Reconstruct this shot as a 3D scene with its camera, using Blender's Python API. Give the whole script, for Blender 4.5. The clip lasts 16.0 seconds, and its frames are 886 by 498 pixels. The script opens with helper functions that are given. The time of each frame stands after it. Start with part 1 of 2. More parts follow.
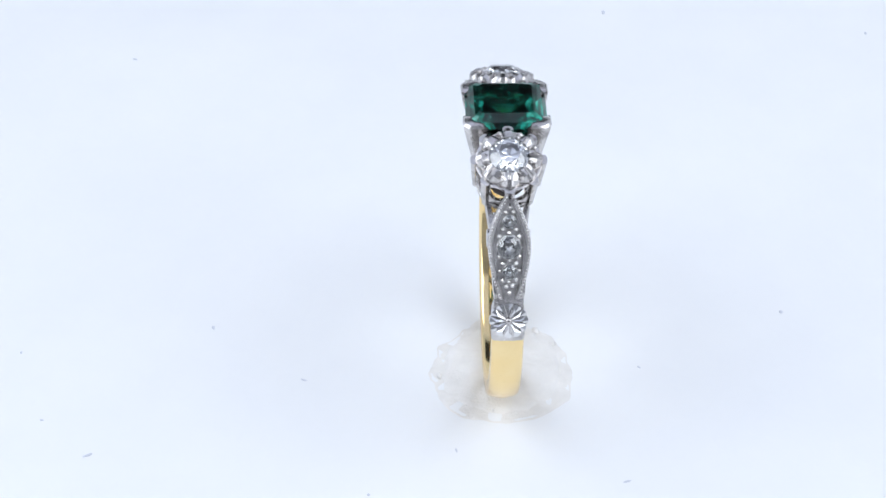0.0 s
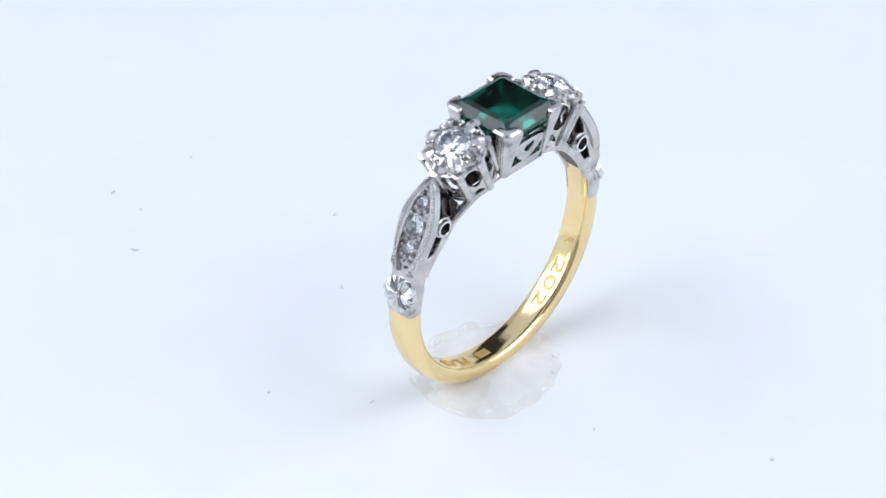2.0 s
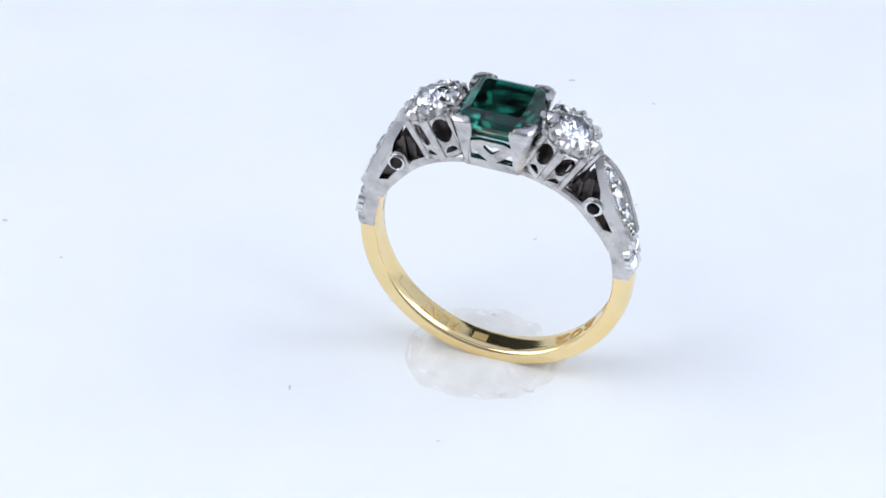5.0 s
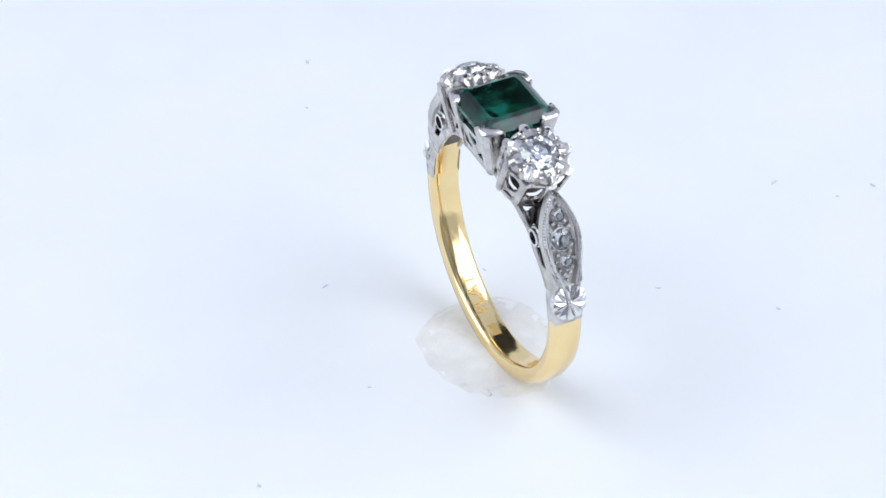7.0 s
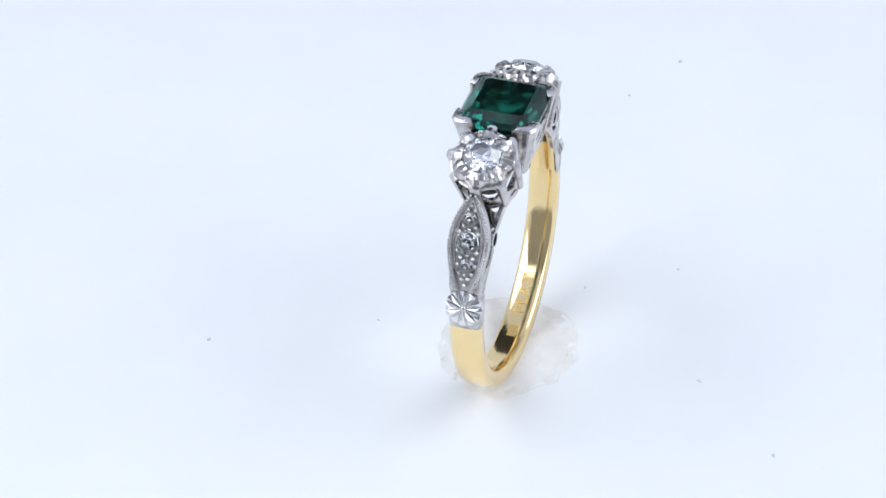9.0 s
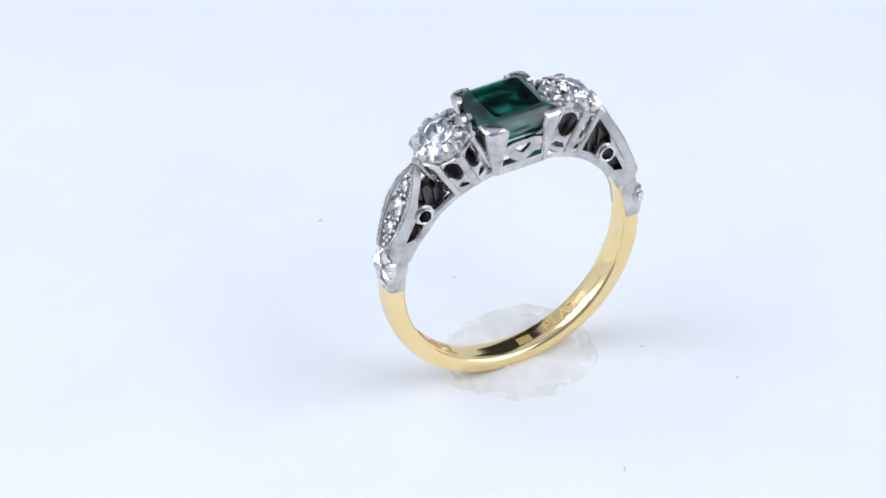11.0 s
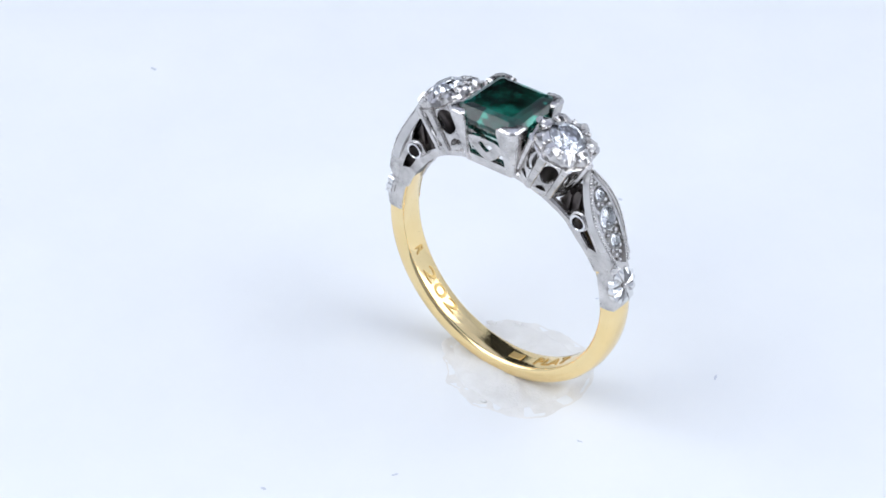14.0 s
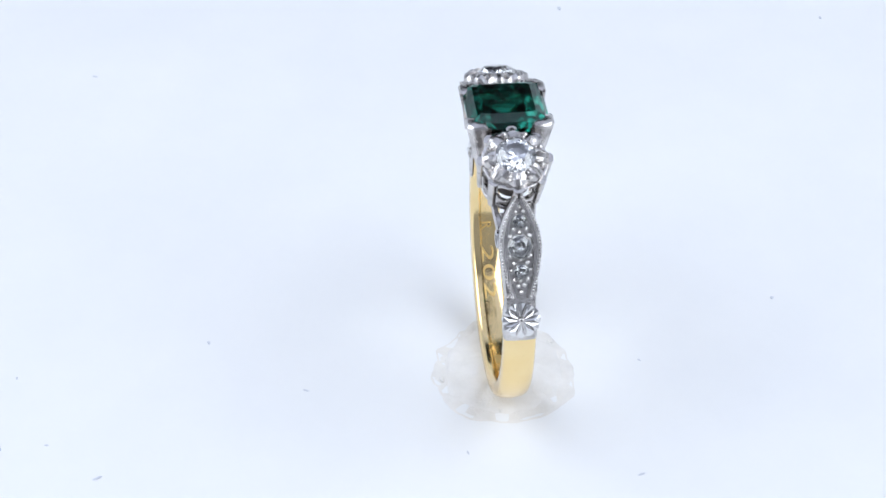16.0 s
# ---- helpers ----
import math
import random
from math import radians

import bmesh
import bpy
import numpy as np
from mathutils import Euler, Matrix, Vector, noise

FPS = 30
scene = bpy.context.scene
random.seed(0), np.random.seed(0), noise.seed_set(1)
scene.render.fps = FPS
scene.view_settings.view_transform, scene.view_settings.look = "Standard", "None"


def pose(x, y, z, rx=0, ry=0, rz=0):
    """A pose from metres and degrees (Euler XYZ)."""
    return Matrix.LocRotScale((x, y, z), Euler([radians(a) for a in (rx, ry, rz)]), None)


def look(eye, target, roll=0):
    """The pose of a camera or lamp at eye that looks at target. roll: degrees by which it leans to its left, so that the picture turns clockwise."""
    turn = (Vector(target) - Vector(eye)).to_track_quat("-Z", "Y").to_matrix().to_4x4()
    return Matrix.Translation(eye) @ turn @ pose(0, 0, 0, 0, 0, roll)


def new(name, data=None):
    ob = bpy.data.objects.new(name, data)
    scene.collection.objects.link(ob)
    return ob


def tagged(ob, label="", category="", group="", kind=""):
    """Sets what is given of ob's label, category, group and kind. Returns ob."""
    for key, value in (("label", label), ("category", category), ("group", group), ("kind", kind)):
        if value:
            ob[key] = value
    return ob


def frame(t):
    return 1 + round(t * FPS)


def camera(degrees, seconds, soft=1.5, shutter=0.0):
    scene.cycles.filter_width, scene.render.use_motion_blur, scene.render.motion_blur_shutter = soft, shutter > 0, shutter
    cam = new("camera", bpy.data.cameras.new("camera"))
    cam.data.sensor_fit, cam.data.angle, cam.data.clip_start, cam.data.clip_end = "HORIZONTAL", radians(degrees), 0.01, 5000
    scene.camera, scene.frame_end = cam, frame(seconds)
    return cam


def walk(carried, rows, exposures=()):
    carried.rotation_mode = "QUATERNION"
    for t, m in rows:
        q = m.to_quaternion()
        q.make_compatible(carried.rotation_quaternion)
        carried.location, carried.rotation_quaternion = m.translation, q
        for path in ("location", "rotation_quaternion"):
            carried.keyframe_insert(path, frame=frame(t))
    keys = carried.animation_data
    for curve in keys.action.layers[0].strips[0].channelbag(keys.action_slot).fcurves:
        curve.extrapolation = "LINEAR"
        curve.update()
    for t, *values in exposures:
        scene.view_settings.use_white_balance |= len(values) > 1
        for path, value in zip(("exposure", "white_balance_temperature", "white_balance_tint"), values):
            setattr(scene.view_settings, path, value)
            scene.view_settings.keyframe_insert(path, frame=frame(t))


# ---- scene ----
cam = camera(19.9, 16.0)
MM = 0.001
TABLE = 9.74                     # height of the ring's circle centre above the turntable, mm
EYE = Vector((0.0, -136.384, 106.435 + TABLE)) * MM
AIM = EYE + Vector((-0.023657, 0.788126, -0.615060)) * 0.2
walk(cam, [(0.0, look(EYE, AIM, -0.2)), (16.0, look(EYE, AIM, -0.2))])

# ---- world, lamps, exposure ----
scene.view_settings.exposure = 0.0
world = bpy.data.worlds.new("room")
scene.world = world
world.use_nodes = True
world.node_tree.nodes["Background"].inputs[0].default_value = (0.75, 0.85, 1.0, 1)
world.node_tree.nodes["Background"].inputs[1].default_value = 0.3
LAMPS = [  # place, aim, width, height, watts, colour
    ((-0.33, -0.05, 0.27), (0, 0, 0.0), 0.40, 0.40, 1.36, (0.905, 0.96, 1.008)),
    ((0.33, -0.07, 0.27), (0, 0, 0.0), 0.40, 0.40, 1.36, (0.905, 0.96, 1.008)),
]
for place, aim, wide, high, watts, colour in LAMPS:
    data = bpy.data.lights.new("tent_lamp", "AREA")
    data.shape, data.size, data.size_y, data.energy, data.color = "RECTANGLE", wide, high, watts, colour
    new("tent_lamp", data).matrix_world = look(place, aim)
# strength of the fill glow added to the tent's sides and roof
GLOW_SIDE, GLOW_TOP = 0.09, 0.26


# ---- materials ----
def material(name):
    mat = bpy.data.materials.new(name)
    mat.use_nodes = True
    return mat, mat.node_tree.nodes, mat.node_tree.links, mat.node_tree.nodes["Principled BSDF"]


def noise_node(nodes, links, scale, detail=4.0, rough=0.6):
    coord = nodes.new("ShaderNodeTexCoord")
    tex = nodes.new("ShaderNodeTexNoise")
    tex.inputs["Scale"].default_value, tex.inputs["Detail"].default_value = scale, detail
    tex.inputs["Roughness"].default_value = rough
    links.new(coord.outputs["Object"], tex.inputs["Vector"])
    return tex


def ramp_node(nodes, links, source, stops):
    ramp = nodes.new("ShaderNodeValToRGB")
    while len(ramp.color_ramp.elements) < len(stops):
        ramp.color_ramp.elements.new(0.5)
    for element, (place, colour) in zip(ramp.color_ramp.elements, stops):
        element.position, element.color = place, (*colour, 1)
    links.new(source, ramp.inputs[0])
    return ramp


def metal(name, low, high, rough, grain, bump=0.15, spread=0.12, patch_scale=260, dirt=None):
    mat, nodes, links, bsdf = material(name)
    big, fine = noise_node(nodes, links, patch_scale), noise_node(nodes, links, grain, 6)
    ramp = ramp_node(nodes, links, big.outputs["Fac"], ([(0.28, dirt), (0.4, low), (0.66, high)] if dirt else [(0.3, low), (0.7, high)]))
    links.new(ramp.outputs[0], bsdf.inputs["Base Color"])
    bsdf.inputs["Metallic"].default_value = 1.0
    span = nodes.new("ShaderNodeMapRange")
    span.inputs["To Min"].default_value, span.inputs["To Max"].default_value = max(0.02, rough - spread), rough + spread
    links.new(fine.outputs["Fac"], span.inputs["Value"])
    links.new(span.outputs[0], bsdf.inputs["Roughness"])
    lift = nodes.new("ShaderNodeBump")
    lift.inputs["Strength"].default_value, lift.inputs["Distance"].default_value = bump, 0.00004
    links.new(fine.outputs["Fac"], lift.inputs["Height"])
    links.new(lift.outputs[0], bsdf.inputs["Normal"])
    return mat


def gem(name, colour, ior, inclusions=None, haze=0.0):
    mat, nodes, links, bsdf = material(name)
    bsdf.inputs["Base Color"].default_value = (*colour, 1)
    bsdf.inputs["Transmission Weight"].default_value = 1.0
    bsdf.inputs["IOR"].default_value, bsdf.inputs["Roughness"].default_value = ior, haze
    if inclusions:
        tex = noise_node(nodes, links, 700, 5, 0.65)
        ramp = ramp_node(nodes, links, tex.outputs["Fac"], [(0.35, colour), (0.72, inclusions)])
        links.new(ramp.outputs[0], bsdf.inputs["Base Color"])
    return mat


def matte(name, low, high, scale, rough=0.7, bump=0.2, depth=0.0002, glow=0.0, glow_colour=(1, 1, 1)):
    mat, nodes, links, bsdf = material(name)
    tex, fine = noise_node(nodes, links, scale, 5), noise_node(nodes, links, scale * 14, 4)
    ramp = ramp_node(nodes, links, tex.outputs["Fac"], [(0.3, low), (0.7, high)])
    links.new(ramp.outputs[0], bsdf.inputs["Base Color"])
    bsdf.inputs["Roughness"].default_value = rough
    lift = nodes.new("ShaderNodeBump")
    lift.inputs["Strength"].default_value, lift.inputs["Distance"].default_value = bump, depth
    links.new(fine.outputs["Fac"], lift.inputs["Height"])
    links.new(lift.outputs[0], bsdf.inputs["Normal"])
    if glow:
        bsdf.inputs["Emission Color"].default_value = (*glow_colour, 1)
        bsdf.inputs["Emission Strength"].default_value = glow
    return mat


GOLD = metal("gold", (0.92, 0.69, 0.335), (0.96, 0.765, 0.425), 0.13, 1300, bump=0.3, spread=0.08)
GOLD_CUT = metal("frosted gold", (0.70, 0.49, 0.19), (0.82, 0.61, 0.28), 0.55, 2600)
PLATINUM = metal("platinum", (0.50, 0.478, 0.462), (0.72, 0.69, 0.672), 0.25, 1500, bump=0.45, patch_scale=850, dirt=(0.26, 0.245, 0.235))
BRIGHT = metal("bright cut platinum", (0.68, 0.67, 0.665), (0.82, 0.815, 0.81), 0.12, 2600, spread=0.06)
FOIL = metal("bright seat metal", (0.8, 0.795, 0.79), (0.92, 0.92, 0.92), 0.34, 2600)
# near-black metal: shade of the ring's hollows put into the colour
SHADE_METAL = metal("shade-dark metal", (0.05, 0.042, 0.04), (0.16, 0.14, 0.13), 0.4, 1800)
WORN = metal("grained platinum", (0.5, 0.485, 0.475), (0.73, 0.71, 0.7), 0.42, 3200, bump=0.9)
DIAMOND = gem("diamond", (0.97, 0.98, 1.0), 2.42, haze=0.035)
EMERALD = gem("emerald", (0.0009, 0.06, 0.045), 1.58, (0.017, 0.22, 0.16), 0.1)
WHITE = matte("white satin plastic", (0.80, 0.81, 0.825), (0.84, 0.845, 0.85), 60, 0.55, 0.05)
PUTTY = matte("clear sticky wax", (0.72, 0.70, 0.672), (0.835, 0.815, 0.79), 420, 0.65, 0.3, 0.0003)
LINT = matte("grey lint", (0.55, 0.57, 0.64), (0.7, 0.72, 0.77), 900, 0.9)
FABRIC = matte("white diffuser fabric", (0.78, 0.8, 0.82), (0.83, 0.84, 0.85), 30, 0.9, 0.1)
# bluish emission put into the fabric as soft fill; no lamp stands outside
FABRIC_SIDE = matte("glowing side fabric", (0.78, 0.8, 0.82), (0.83, 0.84, 0.85), 30, 0.9, 0.1, glow=GLOW_SIDE, glow_colour=(0.72, 0.795, 1.17))
FABRIC_TOP = matte("glowing top fabric", (0.78, 0.8, 0.82), (0.83, 0.84, 0.85), 30, 0.9, 0.1, glow=GLOW_TOP, glow_colour=(0.72, 0.795, 1.17))
BOARD = matte("black board", (0.012, 0.012, 0.013), (0.022, 0.022, 0.024), 40, 0.8, 0.1)
GREY_CLOTH = matte("grey cloth", (0.30, 0.30, 0.31), (0.38, 0.38, 0.39), 40, 0.9, 0.1)


# ---- builders ----
def mesh_of(name, bm, mat, smooth=None):
    me = bpy.data.meshes.new(name)
    bm.normal_update()
    if smooth:
        for face in bm.faces:
            face.smooth = True
        for edge in bm.edges:
            if len(edge.link_faces) == 2 and edge.calc_face_angle(0.0) > radians(smooth):
                edge.smooth = False
    bm.to_mesh(me)
    bm.free()
    me.materials.append(mat)
    return me


def part(name, bm, mat, parent, label="", m=None, smooth=None):
    """Links a bmesh in millimetres as one mesh object under a thing or a part."""
    if m is not None:
        bm.transform(m)
    bm.transform(Matrix.Scale(MM, 4))
    ob = new(name, mesh_of(name, bm, mat, smooth))
    ob.parent = parent
    if label:
        ob["label"] = label
    return ob


def thing(name, label, category, group="", kind=""):
    return tagged(new(name), label, category, group, kind)


def box(x0, x1, y0, y1, z0, z1, bevel=0.0):
    bm = bmesh.new()
    bmesh.ops.create_cube(bm, size=1)
    bm.transform(Matrix.Translation(((x0 + x1) / 2, (y0 + y1) / 2, (z0 + z1) / 2)) @ Matrix.Diagonal((x1 - x0, y1 - y0, z1 - z0, 1)))
    if bevel:
        bmesh.ops.bevel(bm, geom=bm.edges[:], offset=bevel, segments=2, affect="EDGES", profile=0.5)
    return bm


def loft(rings, closed=False, caps=True):
    """Quads between rings of equal length."""
    bm = bmesh.new()
    rows = [[bm.verts.new(p) for p in ring] for ring in rings]
    n = len(rows[0])
    for a, b in zip(rows, rows[1:] + (rows[:1] if closed else [])):
        for i in range(n):
            bm.faces.new((a[i], a[(i + 1) % n], b[(i + 1) % n], b[i]))
    if caps and not closed:
        bm.faces.new(rows[0][::-1])
        bm.faces.new(rows[-1])
    bmesh.ops.recalc_face_normals(bm, faces=bm.faces)
    return bm


def arc_sweep(a0, a1, steps, section):
    """Sweeps section(angle) -> [(radius, y)] round the ring's axis, degrees."""
    rings = []
    for i in range(steps + 1):
        a = a0 + (a1 - a0) * i / steps
        c, s = math.cos(radians(a)), math.sin(radians(a))
        rings.append([(r * c, y, r * s) for r, y in section(a)])
    return loft(rings)


def spun(profile, n=48):
    """Closed (radius, z) profile spun round z."""
    rings = []
    for i in range(n):
        a = 2 * math.pi * i / n
        rings.append([(r * math.cos(a), r * math.sin(a), z) for r, z in profile])
    return loft(rings, closed=True)


def ball(x, y, z, r, sub=1, squash=1.0):
    bm = bmesh.new()
    bmesh.ops.create_icosphere(bm, subdivisions=sub, radius=r)
    bm.transform(Matrix.Translation((x, y, z)) @ Matrix.Diagonal((1, 1, squash, 1)))
    return bm


def plate(outer, holes, thick, bevel=0.05):
    """A flat plate in x, z with holes through it, thick in y."""
    cu = bpy.data.curves.new("outline", "CURVE")
    cu.dimensions, cu.fill_mode, cu.extrude = "2D", "BOTH", thick / 2 - bevel
    cu.bevel_depth, cu.bevel_resolution = bevel, 1
    for loop in (outer, *holes):
        sp = cu.splines.new("POLY")
        sp.points.add(len(loop) - 1)
        for p, (x, z) in zip(sp.points, loop):
            p.co = (x, z, 0, 1)
        sp.use_cyclic_u = True
    ob = bpy.data.objects.new("outline", cu)
    me = bpy.data.meshes.new_from_object(ob)
    bm = bmesh.new()
    bm.from_mesh(me)
    bmesh.ops.remove_doubles(bm, verts=bm.verts, dist=0.0005)
    bm.transform(Matrix.Rotation(math.pi / 2, 4, "X"))
    bpy.data.objects.remove(ob)
    bpy.data.curves.remove(cu)
    bpy.data.meshes.remove(me)
    bmesh.ops.recalc_face_normals(bm, faces=bm.faces)
    return bm


def strut(p, q, w0, w1, d0, d1, out):
    """A tapered bar from p to q; width across, depth along out."""
    p, q, out = Vector(p), Vector(q), Vector(out)
    along = (q - p).normalized()
    side = along.cross(out).normalized()
    out = side.cross(along).normalized()
    rings = []
    for c, w, d in ((p, w0, d0), (q, w1, d1)):
        ring = []
        for i in range(8):
            a = math.pi / 8 + math.pi / 4 * i
            ring.append(c + side * (w / 2 * max(-1, min(1, 1.35 * math.cos(a)))) + out * (d / 2 * max(-1, min(1, 1.35 * math.sin(a)))))
        rings.append(ring)
    return loft(rings)


def brilliant(r, n=8, deep=0.86):
    """A round brilliant: table, crown, girdle, pavilion of that depth; girdle at z = 0."""
    bm = bmesh.new()
    table = [bm.verts.new((0.56 * r * math.cos(2 * math.pi * i / n), 0.56 * r * math.sin(2 * math.pi * i / n), 0.33 * r)) for i in range(n)]
    star = [bm.verts.new((0.79 * r * math.cos(2 * math.pi * (i + .5) / n), 0.79 * r * math.sin(2 * math.pi * (i + .5) / n), 0.19 * r)) for i in range(n)]
    up = [bm.verts.new((r * math.cos(math.pi * i / n), r * math.sin(math.pi * i / n), 0.025 * r)) for i in range(2 * n)]
    low = [bm.verts.new((r * math.cos(math.pi * i / n), r * math.sin(math.pi * i / n), -0.025 * r)) for i in range(2 * n)]
    pav = [bm.verts.new((0.45 * r * math.cos(2 * math.pi * (i + .5) / n), 0.45 * r * math.sin(2 * math.pi * (i + .5) / n), -0.58 * deep * r)) for i in range(n)]
    tip = bm.verts.new((0, 0, -deep * r))
    bm.faces.new(table)
    for i in range(n):
        j = (i + 1) % n
        bm.faces.new((table[i], star[i], table[j]))
        bm.faces.new((table[i], star[i - 1], up[2 * i], star[i]))
        bm.faces.new((star[i], up[2 * i], up[2 * i + 1]))
        bm.faces.new((star[i], up[2 * i + 1], up[(2 * i + 2) % (2 * n)]))
        bm.faces.new((pav[i], low[2 * i + 1], low[2 * i]))
        bm.faces.new((pav[i], low[(2 * i + 2) % (2 * n)], low[2 * i + 1]))
        bm.faces.new((pav[i], low[2 * i], pav[i - 1], tip))
    for i in range(2 * n):
        j = (i + 1) % (2 * n)
        bm.faces.new((up[i], low[i], low[j], up[j]))
    bmesh.ops.recalc_face_normals(bm, faces=bm.faces)
    return bm


def curved_text(words, height, middle, radius, squeeze=1.0):
    """Raised writing on the inside of the band, centred at an angle in degrees."""
    cu = bpy.data.curves.new("writing", "FONT")
    cu.body, cu.size, cu.align_x, cu.align_y = words, height * 1.42, "CENTER", "CENTER"
    cu.extrude, cu.resolution_u = 0.06, 3
    ob = bpy.data.objects.new("writing", cu)
    me = bpy.data.meshes.new_from_object(ob)
    bm = bmesh.new()
    bm.from_mesh(me)
    bpy.data.objects.remove(ob)
    bpy.data.curves.remove(cu)
    bpy.data.meshes.remove(me)
    for v in bm.verts:
        a = radians(middle) - v.co.x * squeeze / radius
        r = radius - v.co.z
        v.co = (r * math.cos(a), -v.co.y, r * math.sin(a))
    return bm


# ---- the tent and the turntable ----
def slab(name, size, place, mat, label, category):
    bm = box(*size)
    bm.transform(Matrix.Scale(MM, 4))
    ob = new(name, mesh_of(name, bm, mat))
    ob.location = place
    return tagged(ob, label, category, kind="structure")


# unseen tent round the ring; its sides and roof glow as added fill
slab("floor", (-420, 420, -420, 420, -20, 0), (0, 0, -0.018), FABRIC, "smooth white table top under the turntable", "table top")
slab("wall_west", (-6, 6, -420, 420, 0, 640), (-0.42, 0, -0.018), FABRIC_SIDE, "white diffuser fabric with an added fill glow", "tent wall")
slab("wall_east", (-6, 6, -420, 420, 0, 640), (0.42, 0, -0.018), FABRIC_SIDE, "white diffuser fabric with an added fill glow", "tent wall")
slab("ceiling", (-420, 420, -420, 420, 0, 12), (0, 0, 0.622), FABRIC_TOP, "white diffuser fabric roof with an added fill glow", "tent roof")
slab("wall_south", (-414, 414, -6, 6, 0, 640), (0, -0.42, -0.018), GREY_CLOTH, "grey cloth closing the tent behind the camera", "tent wall")
bm = plate([(-414, 0), (414, 0), (414, 640), (-414, 640)], [[(-250, 170), (190, 170), (190, 560), (-250, 560)]], 12, 0.5)
bm.transform(Matrix.Scale(MM, 4))
back = new("wall_north", mesh_of("wall_north", bm, FABRIC))
back.location = (0, 0.42, -0.018)
tagged(back, "white fabric back wall with a wide opening", "tent wall", kind="structure")
slab("backdrop", (-414, 414, -4, 4, 0, 640), (0, 0.47, -0.018), BOARD, "black board behind the opening in the tent", "board")

turntable = thing("turntable", "white satin round turntable, slightly dusty", "turntable")
part("top_plate", spun([(0.01, 0), (109, 0), (110, -0.6), (110, -5), (109.2, -6), (0.01, -6)], 128), WHITE, turntable, smooth=40)
part("foot", spun([(0.01, -6.2), (80, -6.2), (80, -18), (0.01, -18)], 64), WHITE, turntable, smooth=40)

# ---- sticky wax ----
wax = thing("sticky_wax", "flattened lump of cloudy wax holding the ring upright", "wax")
def wax_layer(grow, seed, heights):
    bm = bmesh.new()
    rows = []
    for k, (f, h) in enumerate(heights):
        row = []
        for i in range(120):
            a = 2 * math.pi * i / 120
            c, q = math.cos(a), math.sin(a)
            r = 5.2 - 1.4 * c + 0.45 * math.cos(2 * a) + 0.5 * noise.noise((2.2 * c, 2.2 * q, 3 + seed)) + f ** 4 * (0.34 * noise.noise((5 * c, 5 * q, 8 + seed)) + 0.1 * noise.noise((13 * c, 13 * q, 2 + seed)))
            x, y = grow * r * f * c, grow * r * f * q
            bump = 0.2 * noise.noise((x * 0.8, y * 0.8, 1 + seed)) + 0.09 * noise.noise((x * 2.0, y * 2.0, 5))
            row.append(bm.verts.new((x, y, max(-0.02, h + (bump if k > 1 else 0)))))
        rows.append(row)
    for a, b in zip(rows, rows[1:]):
        for i in range(120):
            bm.faces.new((a[i], a[(i + 1) % 120], b[(i + 1) % 120], b[i]))
    bm.faces.new(rows[-1])
    return bm


part("smear", wax_layer(1.0, 0.0, ((1.0, -0.02), (0.98, 0.02), (0.95, 0.04), (0.85, 0.05), (0.6, 0.06), (0.3, 0.06))), PUTTY, wax, "thin greasy film of wax", smooth=80)
part("lump", wax_layer(0.84, 4.0, ((1.0, -0.02), (0.97, 0.08), (0.9, 0.16), (0.78, 0.2), (0.6, 0.26), (0.42, 0.32), (0.22, 0.38))), PUTTY, wax, "cloudy lump of wax", smooth=80)
for k in range(5):
    a = random.uniform(0, 6.28)
    r = random.uniform(3.8, 4.7)
    bm = ball(0, 0, 0, 0.3, 2)
    for v in bm.verts:
        v.co *= 1 + 0.6 * noise.noise(v.co * 4 + Vector((k * 3.3, 0, 0)))
    part("crumb", bm, PUTTY, wax, m=Matrix.Translation((r * math.cos(a) - 1, r * math.sin(a), 0.06)) @ Matrix.Diagonal((random.uniform(0.6, 1.3), random.uniform(0.5, 1), 0.4, 1)), smooth=80)

# ---- the ring ----
ring = thing("finger_ring", "gold ring with platinum head, square emerald and diamonds, standing upright", "ring")
SET = Matrix.Translation((-0.5, 0.16, TABLE)) @ Matrix.Rotation(radians(1.2), 4, "Z") @ Matrix.Rotation(radians(1.9), 4, "Y") @ Matrix.Rotation(radians(1.0), 4, "X")
INNER = 8.5


def put(name, bm, mat, parent=None, label="", m=None, smooth=None):
    return part(name, bm, mat, parent or ring, label, SET @ m if m is not None else SET, smooth)


def band_section(a):
    w = 1.05
    k = INNER + 1.15 - 0.08 * max(0.0, -math.sin(radians(a))) ** 6
    side = [(INNER, 0.3), (INNER, 0.8), (INNER + 0.08, 0.95), (INNER + 0.25, w), (k - 0.2, w), (k - 0.06, 0.96), (k + 0.08, 0.66), (k + 0.17, 0)]
    return [(r, -y) for r, y in side] + side[-2::-1]


band = put("band", arc_sweep(5.5, -183, 150, band_section), GOLD, label="polished yellow gold band", smooth=75)
put("engraved_number", curved_text("202", 0.86, -44.5, INNER, 2.2), GOLD_CUT, band, "stamped number inside the band")
put("engraved_letter", curved_text("R", 0.7, -21.5, INNER), GOLD_CUT, band, "stamped letter inside the band")
put("engraved_word", curved_text("PLAT", 0.85, -117.5, INNER, 1.15), GOLD_CUT, band, "stamped word inside the band")

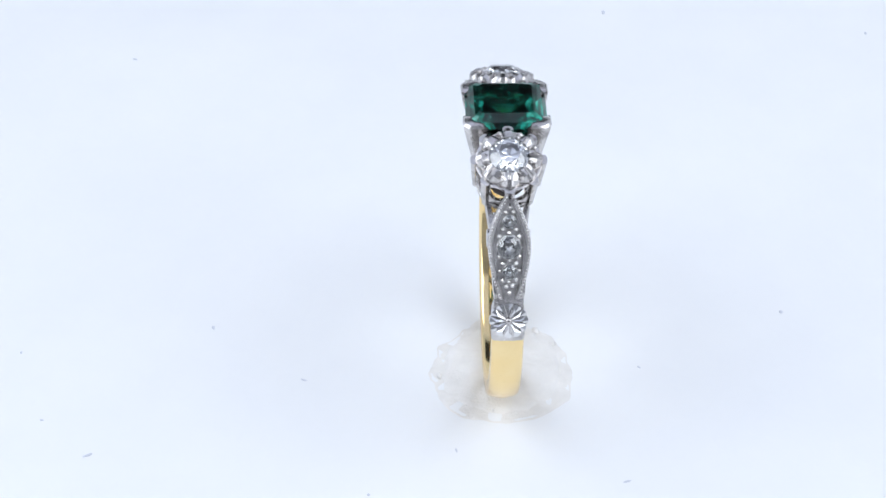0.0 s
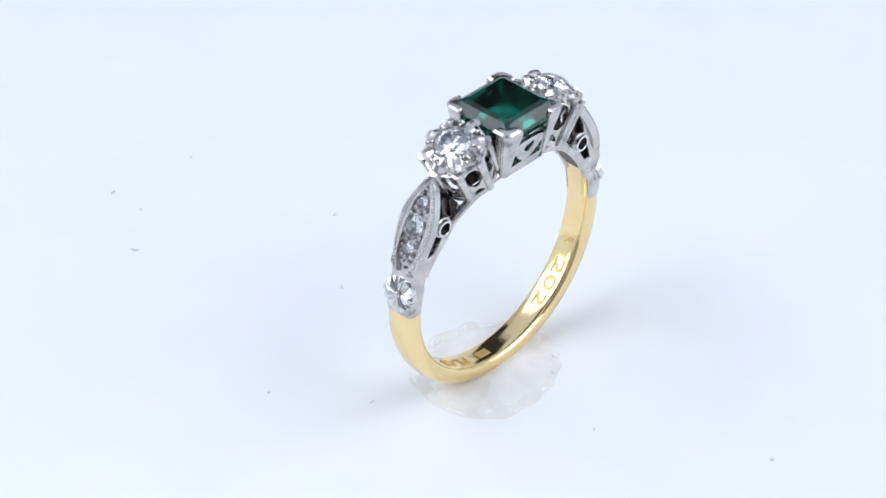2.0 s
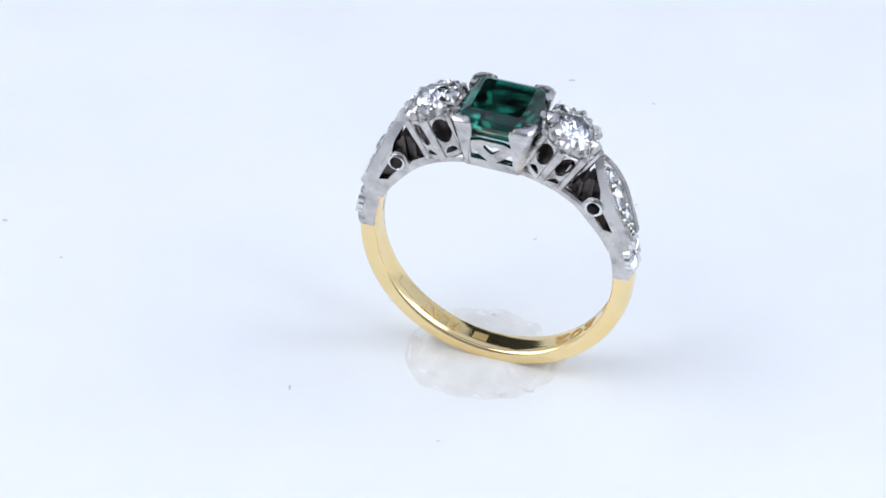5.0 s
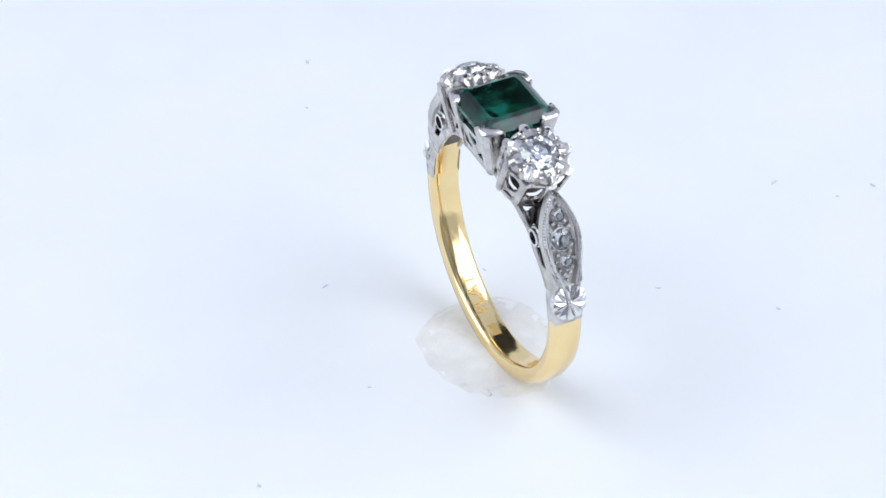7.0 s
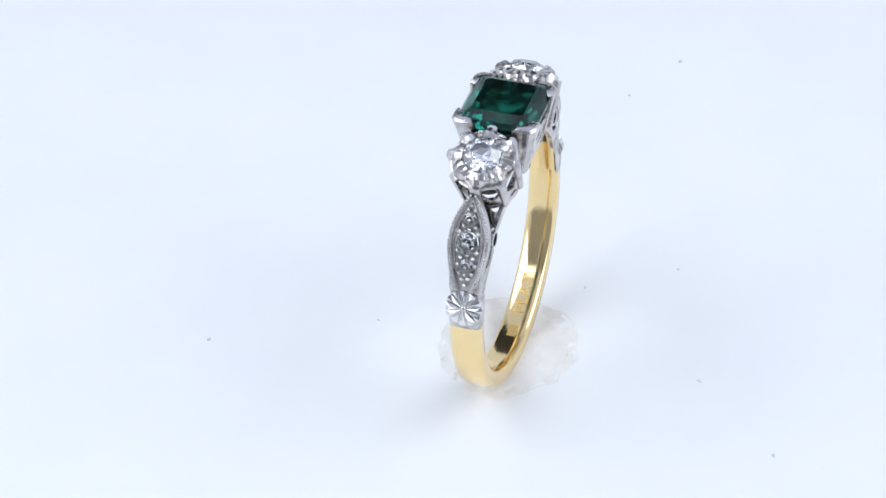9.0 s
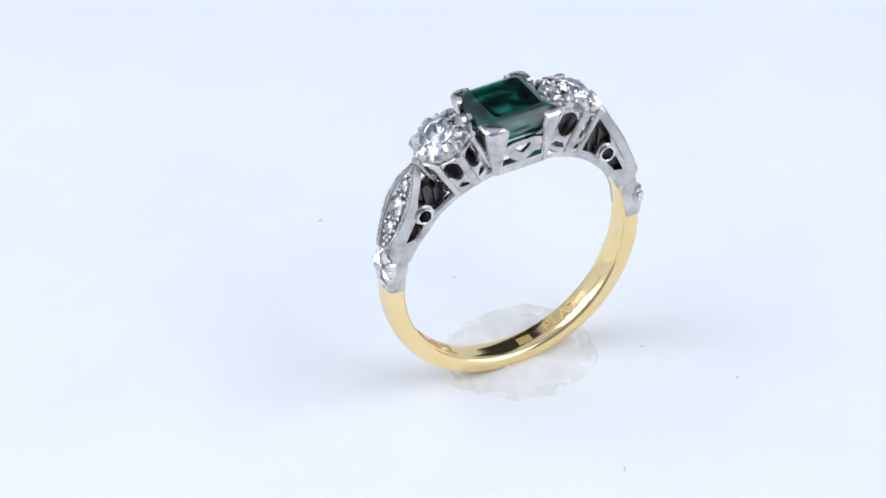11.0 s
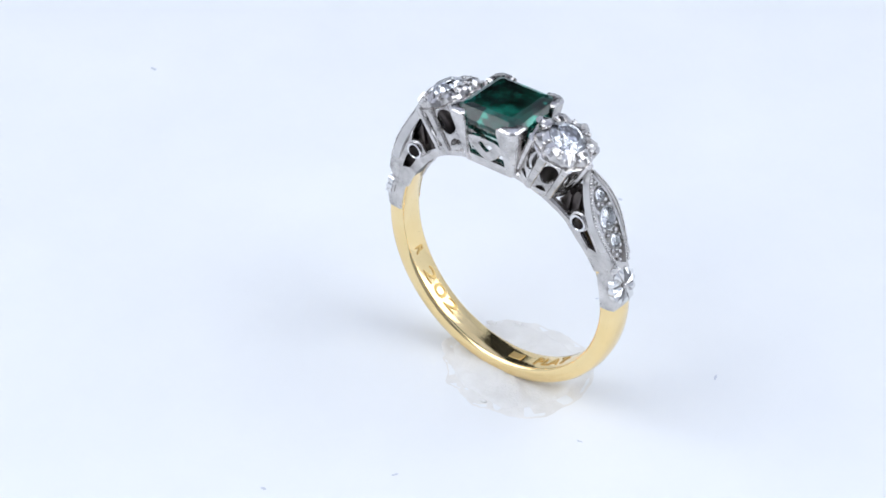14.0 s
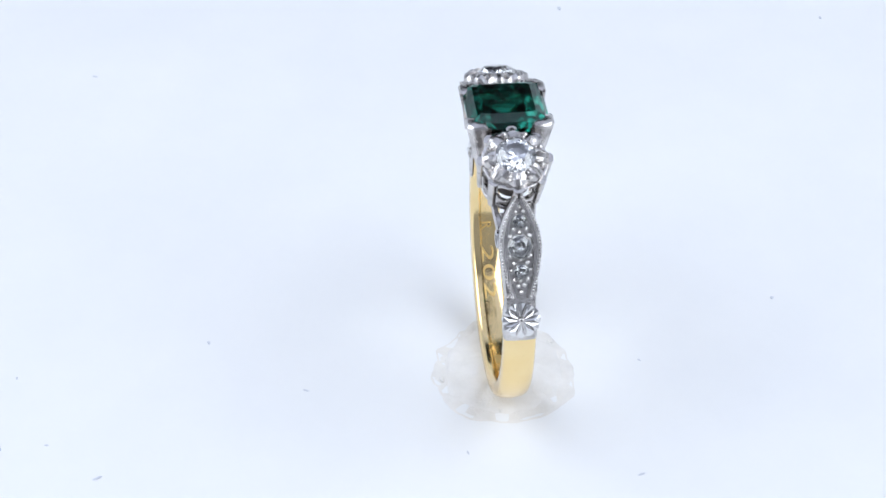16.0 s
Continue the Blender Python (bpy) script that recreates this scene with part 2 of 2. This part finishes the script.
def patch(middle, long, wide, high=0.03):
    rings = []
    for i in range(5):
        a = radians(middle) + (i / 4 - 0.5) * long / INNER
        rings.append([((INNER - h) * math.cos(a), y, (INNER - h) * math.sin(a)) for h, y in ((-0.05, -wide / 2), (high, -wide / 2 + .06), (high, wide / 2 - .06), (-0.05, wide / 2))])
    return loft(rings)


put("stamp", patch(-96, 1.05, 0.74), GOLD_CUT, band, "small rectangular hallmark", smooth=30)
put("stamp", patch(-139, 1.7, 0.8), GOLD, band, "long rubbed hallmark", smooth=30)

# inner rail that carries the head
def rail(side):
    def section(a):
        k = INNER - 0.23 - 0.1 * max(0.0, 1 - ((a - 90) / 30) ** 2)
        w = 1.15 + 0.6 * max(0.0, 1 - ((a - 90) / 48) ** 2)
        return [(k, side * (w - 0.1)), (k + 0.44, side * w), (k + 0.6, side * (w - 0.12)), (k + 0.6, side * (w - 0.4)), (k + 0.06, side * (w - 0.42))]
    return section


for side in (-1, 1):
    put("gallery_rail", arc_sweep(30, 150, 90, rail(side)), PLATINUM, label="platinum rail under the stones", smooth=40)
for a0, a1 in ((5.5, 43), (137, 177)):
    put("gold_lining", arc_sweep(a0, a1, 28, lambda a: [(INNER, -0.8), (INNER, 0.8), (INNER + 0.07, 0.9), (INNER + 0.32, 0.9), (INNER + 0.32, -0.9), (INNER + 0.07, -0.9)]), GOLD, label="gold lining under the shoulder", smooth=60)


def joined(pieces):
    """One bmesh out of several."""
    bm = bmesh.new()
    for g in pieces:
        me = bpy.data.meshes.new("piece")
        g.to_mesh(me)
        g.free()
        bm.from_mesh(me)
        bpy.data.meshes.remove(me)
    return bm


def petal():
    """One bright-cut petal of a rosette, a rounded wedge with a ridge, along +x."""
    half = math.pi / 12
    bm = bmesh.new()
    rim = [(1.2 + 0.07 * math.cos(math.pi * w / 2)) for w in (-1, -0.5, 0, 0.5, 1)]
    out = [bm.verts.new((r * math.cos(w * half * 0.93), r * math.sin(w * half * 0.93), 0.02 + 0.1 * (1 - abs(w)))) for r, w in zip(rim, (-1, -0.5, 0, 0.5, 1))]
    low = [bm.verts.new((v.co.x * 0.98, v.co.y * 0.98, -0.35)) for v in out]
    hub = bm.verts.new((0.22, 0, 0.12))
    ridge = bm.verts.new((0.8, 0, 0.24))
    for a, b, p, q in zip(out, out[1:], low, low[1:]):
        bm.faces.new((a, p, q, b))
        bm.faces.new((ridge, a, b))
    bm.faces.new((hub, out[0], ridge))
    bm.faces.new((hub, ridge, out[-1]))
    bm.faces.new((hub, low[0], out[0]))
    bm.faces.new((hub, out[-1], low[-1]))
    bm.faces.new((hub, *low[::-1]))
    bmesh.ops.recalc_face_normals(bm, faces=bm.faces)
    return bm


def wrapped(outer, holes, thick, radius):
    """A pierced plate bent round z; x runs along the arc, radius(z) is the wall's middle."""
    bm = plate(outer, holes, thick, 0.05)
    bmesh.ops.triangulate(bm, faces=bm.faces[:])
    for step in (0.5, 0.3):
        bmesh.ops.subdivide_edges(bm, edges=[e for e in bm.edges if abs(e.verts[0].co.x - e.verts[1].co.x) > step], cuts=1, use_grid_fill=True)
        bmesh.ops.triangulate(bm, faces=bm.faces[:])
    for v in bm.verts:
        x, y, z = v.co
        a, r = x / 1.9, radius(z) - y
        v.co = (r * math.cos(a), r * math.sin(a), z)
    return bm


def oval(x, z, wide, high, n=16):
    return [(x + wide * math.cos(2 * math.pi * k / n), z + high * math.sin(2 * math.pi * k / n)) for k in range(n)]


def crown_rim():
    """Scalloped bright-cut collar round the stone: eight lobes with grooves between them."""
    rings = []
    for i in range(128):
        a = 2 * math.pi * i / 128
        lobe = math.cos(8 * a)
        cutting = abs(math.sin(8 * a)) ** 0.7
        far = 1.98 + 0.15 * lobe
        prof = [(1.16, -0.4), (1.19, 0.06), (1.27, 0.19), (1.5, 0.13 - 0.2 * (1 - cutting) * (lobe < 0)), (1.74, 0.02 + 0.13 * lobe), (far - 0.05, -0.2 + 0.16 * lobe), (far, -0.42 + 0.1 * lobe), (far - 0.06, -0.72), (1.7, -0.8)]
        rings.append([(r * math.cos(a), r * math.sin(a), z) for r, z in prof])
    return loft(rings, closed=True)


def shoulder(turn, low):
    """Everything of one shoulder, at the +x side, turned round z; low: the angle at which the gold begins."""
    m = Matrix.Rotation(radians(turn), 4, "Z")

    def block_section(a):
        u = max(0.0, (low + 6 - a) / 6)
        k = 9.98 - 0.17 * u ** 1.5
        w = 1.08 - 0.2 * min(1.0, max(0.0, (a - low - 12) / 5))
        side = [(INNER + 0.3, 0.9), (INNER + 0.06, w - 0.1), (INNER + 0.16, w), (k - 0.36, w), (k - 0.1, 0.95), (k, 0)]
        return [(r, -y) for r, y in side] + side[-2::-1]
    put("shoulder_block", arc_sweep(low, 25, 18, block_section), PLATINUM, m=m, smooth=40)
    # rosette
    a = radians(low + 9.6)
    face = Matrix.Translation((9.9 * math.cos(a), 0, 9.9 * math.sin(a))) @ Matrix.Rotation(math.pi / 2 - a, 4, "Y")
    rosette = put("rosette_disc", spun([(0.01, 0.02), (1.1, -0.02), (1.16, -0.15), (1.14, -0.6), (0.01, -0.6)], 48), PLATINUM, label="engraved platinum rosette", m=m @ face, smooth=30)
    for i in range(12):
        put("petal", petal(), BRIGHT, rosette, m=m @ face @ Matrix.Rotation(2 * math.pi * i / 12, 4, "Z") @ Matrix.Rotation(0.05 * math.sin(4.7 * i), 4, "Y"))
    put("rosette_bead", ball(0, 0, 0.13, 0.23, 2, 0.8), PLATINUM, rosette, m=m @ face, smooth=60)

    # leaf-shaped plate with grain border
    foot, tip = Vector((9.62, 0, low * 0.1 + 3.35)), Vector((6.95, 0, 9.8))
    along = (tip - foot).normalized()
    out = Vector((along.z, 0, -along.x))
    size = (tip - foot).length
    leaf = Matrix.Translation(foot) @ Matrix((along, out.cross(along), out)).transposed().to_4x4()

    def bow(u):
        return 0.06 * math.sin(math.pi * u)

    def half(u):
        if u > 0.5:
            return 0.16 + 1.22 * (1 - ((u - 0.5) / 0.5) ** 1.9)
        return 1.38 - 0.72 * ((0.5 - u) / 0.5) ** 1.7
    rings = []
    for i in range(41):
        u = i / 40
        w, b, x = half(u), bow(u), u * size
        n = min(1.0, w / 0.62)
        e1, e2, e3 = 0.1 * n, 0.28 * n, 0.36 * n
        rings.append([(x, -w, b - 0.56), (x, -w, b), (x, -w + e1, b + 0.08), (x, -w + e2, b + 0.06), (x, -w + e3, b - 0.32), (x, w - e3, b - 0.32), (x, w - e2, b + 0.06), (x, w - e1, b + 0.08), (x, w, b), (x, w, b - 0.56)])
    plate_ob = put("leaf_plate", loft(rings), WORN, label="grained leaf-shaped platinum plate", m=m @ leaf, smooth=40)
    for side in (-1, 1):
        beads, u = [], 0.02
        while u < 0.985:
            beads.append(ball(u * size, side * (half(u) - 0.1), bow(u) + 0.08, 0.115, 1))
            slope = (half(min(1, u + 0.01)) - half(u)) / (0.01 * size)
            u += 0.215 / size / math.hypot(1, slope)
        put("grain_edge", joined(beads), PLATINUM, plate_ob, "row of tiny raised grains", m @ leaf, 60)

    def stone(u, y, r, n=8):
        spot = Matrix.Translation((u * size, y, bow(u) + 0.1)) @ Matrix.Rotation(0.6 * u, 4, "Z")
        put("stone_seat", spun([(0.02, -r * 0.75), (r * 1.12, -0.42), (r * 1.12, -0.06), (r * 1.06, -0.01), (r * 1.02, -0.03), (0.5 * r, -r * 0.33), (0.03, -r * 0.56)], 10), FOIL, plate_ob, m=m @ leaf @ spot)
        put("small_diamond", brilliant(r, n, 0.5), DIAMOND, plate_ob, m=m @ leaf @ spot, label="small brilliant-cut diamond")
    stone(0.5, 0.04, 0.74)
    stone(0.745, 0.02, 0.45)
    stone(0.265, -0.02, 0.47)
    # grains of metal raised over the stones' edges
    for k, (u, y, r) in enumerate(((0.06, 0, 0.15), (0.12, 0.2, 0.15), (0.13, -0.2, 0.16), (0.18, 0.42, 0.16), (0.185, -0.4, 0.16), (0.165, 0.03, 0.13), (0.34, 0.42, 0.17), (0.345, -0.42, 0.18), (0.37, 0.0, 0.14), (0.27, 0.62, 0.14), (0.275, -0.62, 0.14),
                    (0.41, 0.66, 0.18), (0.41, -0.6, 0.18), (0.60, 0.66, 0.18), (0.60, -0.6, 0.19), (0.635, 0.03, 0.15), (0.665, 0.4, 0.17), (0.665, -0.38, 0.17), (0.83, 0.26, 0.15), (0.835, -0.24, 0.15), (0.875, 0, 0.14))):
        put("set_grain", ball(u * size, y, bow(u) - 0.1, r * 1.1, 1, 1.2), WORN if k % 3 else PLATINUM, plate_ob, m=m @ leaf)

    # pierced side frames with round tubes
    def pol(r, deg):
        return (r * math.cos(radians(deg)), r * math.sin(radians(deg)))
    tube = Vector((6.92, 0, 6.34))
    rail_out = INNER + 0.28
    outline = [pol(INNER - 0.22 * min(1, (d - 19) / 18), d) for d in range(19, 56, 3)] + [pol(rail_out, 54), pol(rail_out, 47.5), (6.2, 6.35), (6.26, 6.62), (6.45, 6.9), (6.75, 7.03), (7.12, 7.02), (7.36, 6.88), (7.28, 7.7), (6.98, 8.6), (6.62, 9.3), (6.68, 9.62), (7.0, 9.5), (7.7, 8.0), (8.5, 6.2), (9.2, 4.6), (9.5, 3.9), pol(9.75, 19)]
    lower = [(8.32, 4.35), (8.2, 4.7), (7.85, 5.5), (7.52, 6.12), (7.42, 5.85), (7.12, 5.68), (6.85, 5.64), pol(rail_out + 0.02, 36), pol(rail_out + 0.02, 31)]
    core = [pol(rail_out - 0.25, 24), pol(rail_out - 0.25, 34), pol(rail_out - 0.25, 46), pol(rail_out - 0.2, 55), (5.4, 7.5), (5.7, 7.95), (6.05, 7.75), (6.3, 8.15), (6.75, 8.05), (7.4, 7.2), (8.6, 4.9), (9.0, 4.0)]
    for y in (-1.0, 1.0):
        bm = plate(outline, [lower, oval(tube.x, tube.z, 0.5, 0.5, 24)], 0.34)
        for v in bm.verts:
            u = max(0.0, min(1.0, (v.co - foot).dot(along) / size))
            v.co.y += y * (min(1.0, half(u) - 0.3) if u > 0.5 else 0.8 + 0.2 * min(1.0, u / 0.35))
        put("side_frame", bm, PLATINUM, label="pierced platinum side frame", m=m, smooth=40)
        put("tube", spun([(0.44, -0.3), (0.5, -0.34), (0.6, -0.3), (0.62, 0.3), (0.5, 0.34), (0.44, 0.3)], 32), BRIGHT, label="short round tube in the side frame",
            m=m @ Matrix.Translation((tube.x, y * 1.08, tube.z)) @ Matrix.Rotation(math.pi / 2, 4, "X"), smooth=50)
    # added dark plate and dark posts: shade behind the openings, given as colour
    put("shade_plate", plate(core, [], 1.2), SHADE_METAL, label="dark plate standing in for shade inside the shoulder", m=m)
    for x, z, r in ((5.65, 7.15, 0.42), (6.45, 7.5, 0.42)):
        put("inner_post", strut((x, 0, z - 0.7), (x + 0.25, 0, z + 0.75), 1.7, 1.5, r, r * 0.8, (1, 0, 0.2)), SHADE_METAL, label="grooved post inside the shoulder", m=m, smooth=60)

    # round diamond in a pierced collet
    axis = Matrix.Translation((4.98, 0, 11.42)) @ Matrix.Rotation(radians(27), 4, "Y") @ Matrix.Scale(1.03, 4)
    setting = put("setting_rim", crown_rim(), PLATINUM, label="scalloped bright-cut diamond setting", m=m @ axis, smooth=22)
    put("round_diamond", brilliant(1.25), DIAMOND, label="round brilliant-cut diamond", m=m @ axis @ Matrix.Translation((0, 0, 0.14)))
    put("diamond_cup", spun([(0.02, -1.45), (1.2, -0.5), (1.28, 0.02), (1.22, 0.04), (1.16, -0.42), (0.02, -1.35)], 32), BRIGHT, setting, m=m @ axis, smooth=40)

    def wall(z):
        return 1.97 + 0.05 * (z + 0.6)
    span = math.pi / 8 * 1.9
    panel_edge = [(-span, -0.6), (-span, -3.55), (0, -3.55), (span, -3.55), (span, -0.6), (0, -0.6)]
    lower_hole = [(-0.48, -3.25), (0.48, -3.25), (0.3, -2.92), (0, -2.7), (-0.3, -2.92)]
    for i in range(8):
        b = 2 * math.pi * i / 8
        spin = m @ axis @ Matrix.Rotation(b + math.pi / 8, 4, "Z")
        put("pierced_panel", wrapped(panel_edge, [oval(0, -1.56, 0.58, 0.94), lower_hole], 0.26, wall), PLATINUM, setting, m=spin, smooth=40)
        c, q = math.cos(b), math.sin(b)
        put("flute", strut((2.12 * c, 2.12 * q, -0.4), (1.94 * c, 1.94 * q, -3.5), 0.66, 0.46, 0.56, 0.44, (c, q, 0)), PLATINUM, setting, m=m @ axis, smooth=60)
        bm = bmesh.new()
        v = [bm.verts.new(p) for p in ((1.14, 0, 0.26), (1.6, -0.24, 0.08), (1.58, 0, 0.3), (1.6, 0.24, 0.08), (2.06, -0.27, -0.32), (2.12, 0, -0.1), (2.06, 0.27, -0.32), (1.35, 0, -0.4), (2.0, 0, -0.7))]
        for f in ((0, 1, 2), (0, 2, 3), (1, 4, 5, 2), (2, 5, 6, 3), (0, 7, 1), (0, 3, 7), (1, 7, 8, 4), (3, 6, 8, 7), (4, 8, 5), (5, 8, 6)):
            bm.faces.new([v[k] for k in f])
        bmesh.ops.recalc_face_normals(bm, faces=bm.faces)
        bmesh.ops.bevel(bm, geom=bm.edges[:], offset=0.06, segments=2, affect="EDGES")
        put("claw_tip", bm, PLATINUM, setting, m=m @ axis @ Matrix.Rotation(b + 0.04 * math.sin(3.1 * i), 4, "Z") @ Matrix.Rotation(0.1 * math.sin(5.3 * i), 4, "Y") @ Matrix.Diagonal((1, 0.85 + 0.2 * math.cos(2.9 * i), 1, 1)), smooth=35)
        for far, high, size_by in ((1.4, 0.12, 0.13), (1.72, -0.06, 0.19)):
            turn_by = b + math.pi / 8 + 0.06 * math.sin(7.1 * i + far)
            put("grain", ball(far * math.cos(turn_by), far * math.sin(turn_by), high, size_by, 1), PLATINUM, setting, m=m @ axis)
    put("base_hoop", spun([(1.4, -3.1), (1.86, -3.25), (1.88, -3.5), (1.75, -3.62), (1.4, -3.5)], 40), PLATINUM, setting, m=m @ axis, smooth=35)
    # added dark core so that the pierced holes read as shaded
    put("shade_core", spun([(0.02, -1.45), (1.2, -0.75), (1.4, -0.95), (1.1, -2.0), (1.2, -3.1), (0.02, -3.2)], 24), SHADE_METAL, setting, "dark core standing in for shade inside the setting", m=m @ axis, smooth=50)


shoulder(0, 4.2)
shoulder(180, 1.0)

# square head with four corner claws
LOW, HIGH = 8.15, 12.2


def corner(turn):
    m = Matrix.Rotation(radians(turn), 4, "Z")

    def ell(z, half, reach, thick):
        c, i = 0.14 * half, half - thick
        return [(half, half - c, z), (half - c, half, z), (half - reach, half, z), (half - reach, i, z), (i - 0.8 * c, i, z), (i, i - 0.8 * c, z), (i, half - reach, z), (half, half - reach, z)]
    bm = loft([ell(LOW, 2.02, 0.5, 0.36), ell(LOW + 0.5, 2.12, 0.55, 0.36), ell(10.6, 2.55, 1.15, 0.34), ell(11.75, 2.8, 1.55, 0.24), ell(HIGH, 2.85, 1.52, 0.22)])
    bmesh.ops.bevel(bm, geom=[e for e in bm.edges if len(e.link_faces) == 2 and e.calc_face_angle(0) > 0.7], offset=0.05, segments=2, affect="EDGES")
    claw = put("corner_claw", bm, PLATINUM, label="folded corner claw of the head", m=m, smooth=30)
    # tip pressed over the stone
    bm = loft([ell(12.08, 2.9, 1.5, 0.3), ell(12.24, 2.84, 1.35, 0.46), ell(12.36, 2.7, 0.95, 0.42)])
    bmesh.ops.bevel(bm, geom=bm.edges[:], offset=0.06, segments=2, affect="EDGES")
    put("claw_end", bm, PLATINUM, claw, m=m, smooth=40)


for turn in (0, 90, 180, 270):
    corner(turn)
    m = Matrix.Rotation(radians(turn), 4, "Z")
    heart = [(0, 9.45), (0.34, 9.7), (0.6, 10.02), (0.56, 10.25), (0.3, 10.34), (0, 10.2), (-0.3, 10.34), (-0.56, 10.25), (-0.6, 10.02), (-0.34, 9.7)]
    tri = [(0.16, 8.8), (1.5, 8.8), (1.46, 9.85), (1.2, 9.8), (0.8, 9.3)]
    bm = plate([(-1.8, LOW), (1.8, LOW), (1.95, 9.4), (1.7, 10.3), (0.8, 10.62), (-0.8, 10.62), (-1.7, 10.3), (-1.95, 9.4)], [heart, tri, [(-x, z) for x, z in tri][::-1]], 0.34)
    shear = Matrix.Identity(4)
    shear[1][2] = -0.18
    put("gallery", bm, PLATINUM, label="pierced gallery with a heart-shaped hole", m=m @ Matrix.Translation((0, -1.78 + 0.18 * LOW, 0)) @ shear, smooth=40)

# step-cut emerald
rings = []
for half, z in ((0.3, 9.35), (1.4, 10.05), (2.15, 10.85), (2.66, 11.7), (2.66, 11.98), (2.38, 12.3), (2.08, 12.52), (1.75, 12.66)):
    cut = 0.12 * half
    ringp = []
    for sx, sy in ((1, 1), (-1, 1), (-1, -1), (1, -1)):
        a, b = (sx * half, sy * (half - cut), z), (sx * (half - cut), sy * half, z)
        ringp += [a, b] if sx * sy > 0 else [b, a]
    rings.append(ringp)
put("emerald", loft(rings), EMERALD, label="square step-cut deep green emerald")

# ---- lint on the turntable: x, y, length, width, turn ----
SPECKS = [(-6.2, 35.0, 0.8, 0.3, 20), (-6.2, 31.8, 0.4, 0.2, 80), (1.0, 34.1, 0.4, 0.2, 10), (-9.8, 28.3, 1.0, 0.3, 120), (-2.2, 13.9, 0.6, 0.2, 60), (4.9, -20.4, 0.5, 0.35, 0),
          (-12.8, -8.1, 0.8, 0.22, 110), (-34.6, -0.5, 0.4, 0.25, 30), (-1.1, -9.7, 0.4, 0.2, 45), (-9.6, 3.3, 0.6, 0.16, 10), (-13.9, 9.2, 0.35, 0.25, 0), (38.5, 29.3, 0.6, 0.25, 70), (-40.7, 2.1, 0.6, 0.4, 0),
          (29.1, -41.3, 0.9, 0.4, 30), (41.6, -31.7, 0.5, 0.3, 0), (45.1, -9.9, 0.7, 0.4, 0), (56.3, 1.3, 0.7, 0.4, 0), (3.6, 20.6, 0.5, 0.3, 15)]
lint = []
for k, (x, y, long, wide, turn) in enumerate(SPECKS):
    bm = ball(0, 0, 0, 0.5, 2)
    for v in bm.verts:
        v.co *= 1 + 0.5 * noise.noise(v.co * 3 + Vector((k * 7.1, 0, 0)))
    fleck = thing("lint_fleck", "tiny grey fleck of lint on the white turntable", "lint", "lint flecks on the turntable")
    part("fibre", bm, LINT, fleck, m=Matrix.Translation((x, y, wide * 0.1)) @ Matrix.Rotation(radians(turn), 4, "Z") @ Matrix.Diagonal((long * 0.75, wide * 0.75, wide * 0.3, 1)), smooth=60)
    lint.append(fleck)


def motions():
    rows = [(k * 0.25, pose(0, 0, 0, 0, 0, 92.11 - 22.208 * k * 0.25)) for k in range(65)]
    for mover in (turntable, wax, ring, *lint):
        walk(mover, rows)


motions()
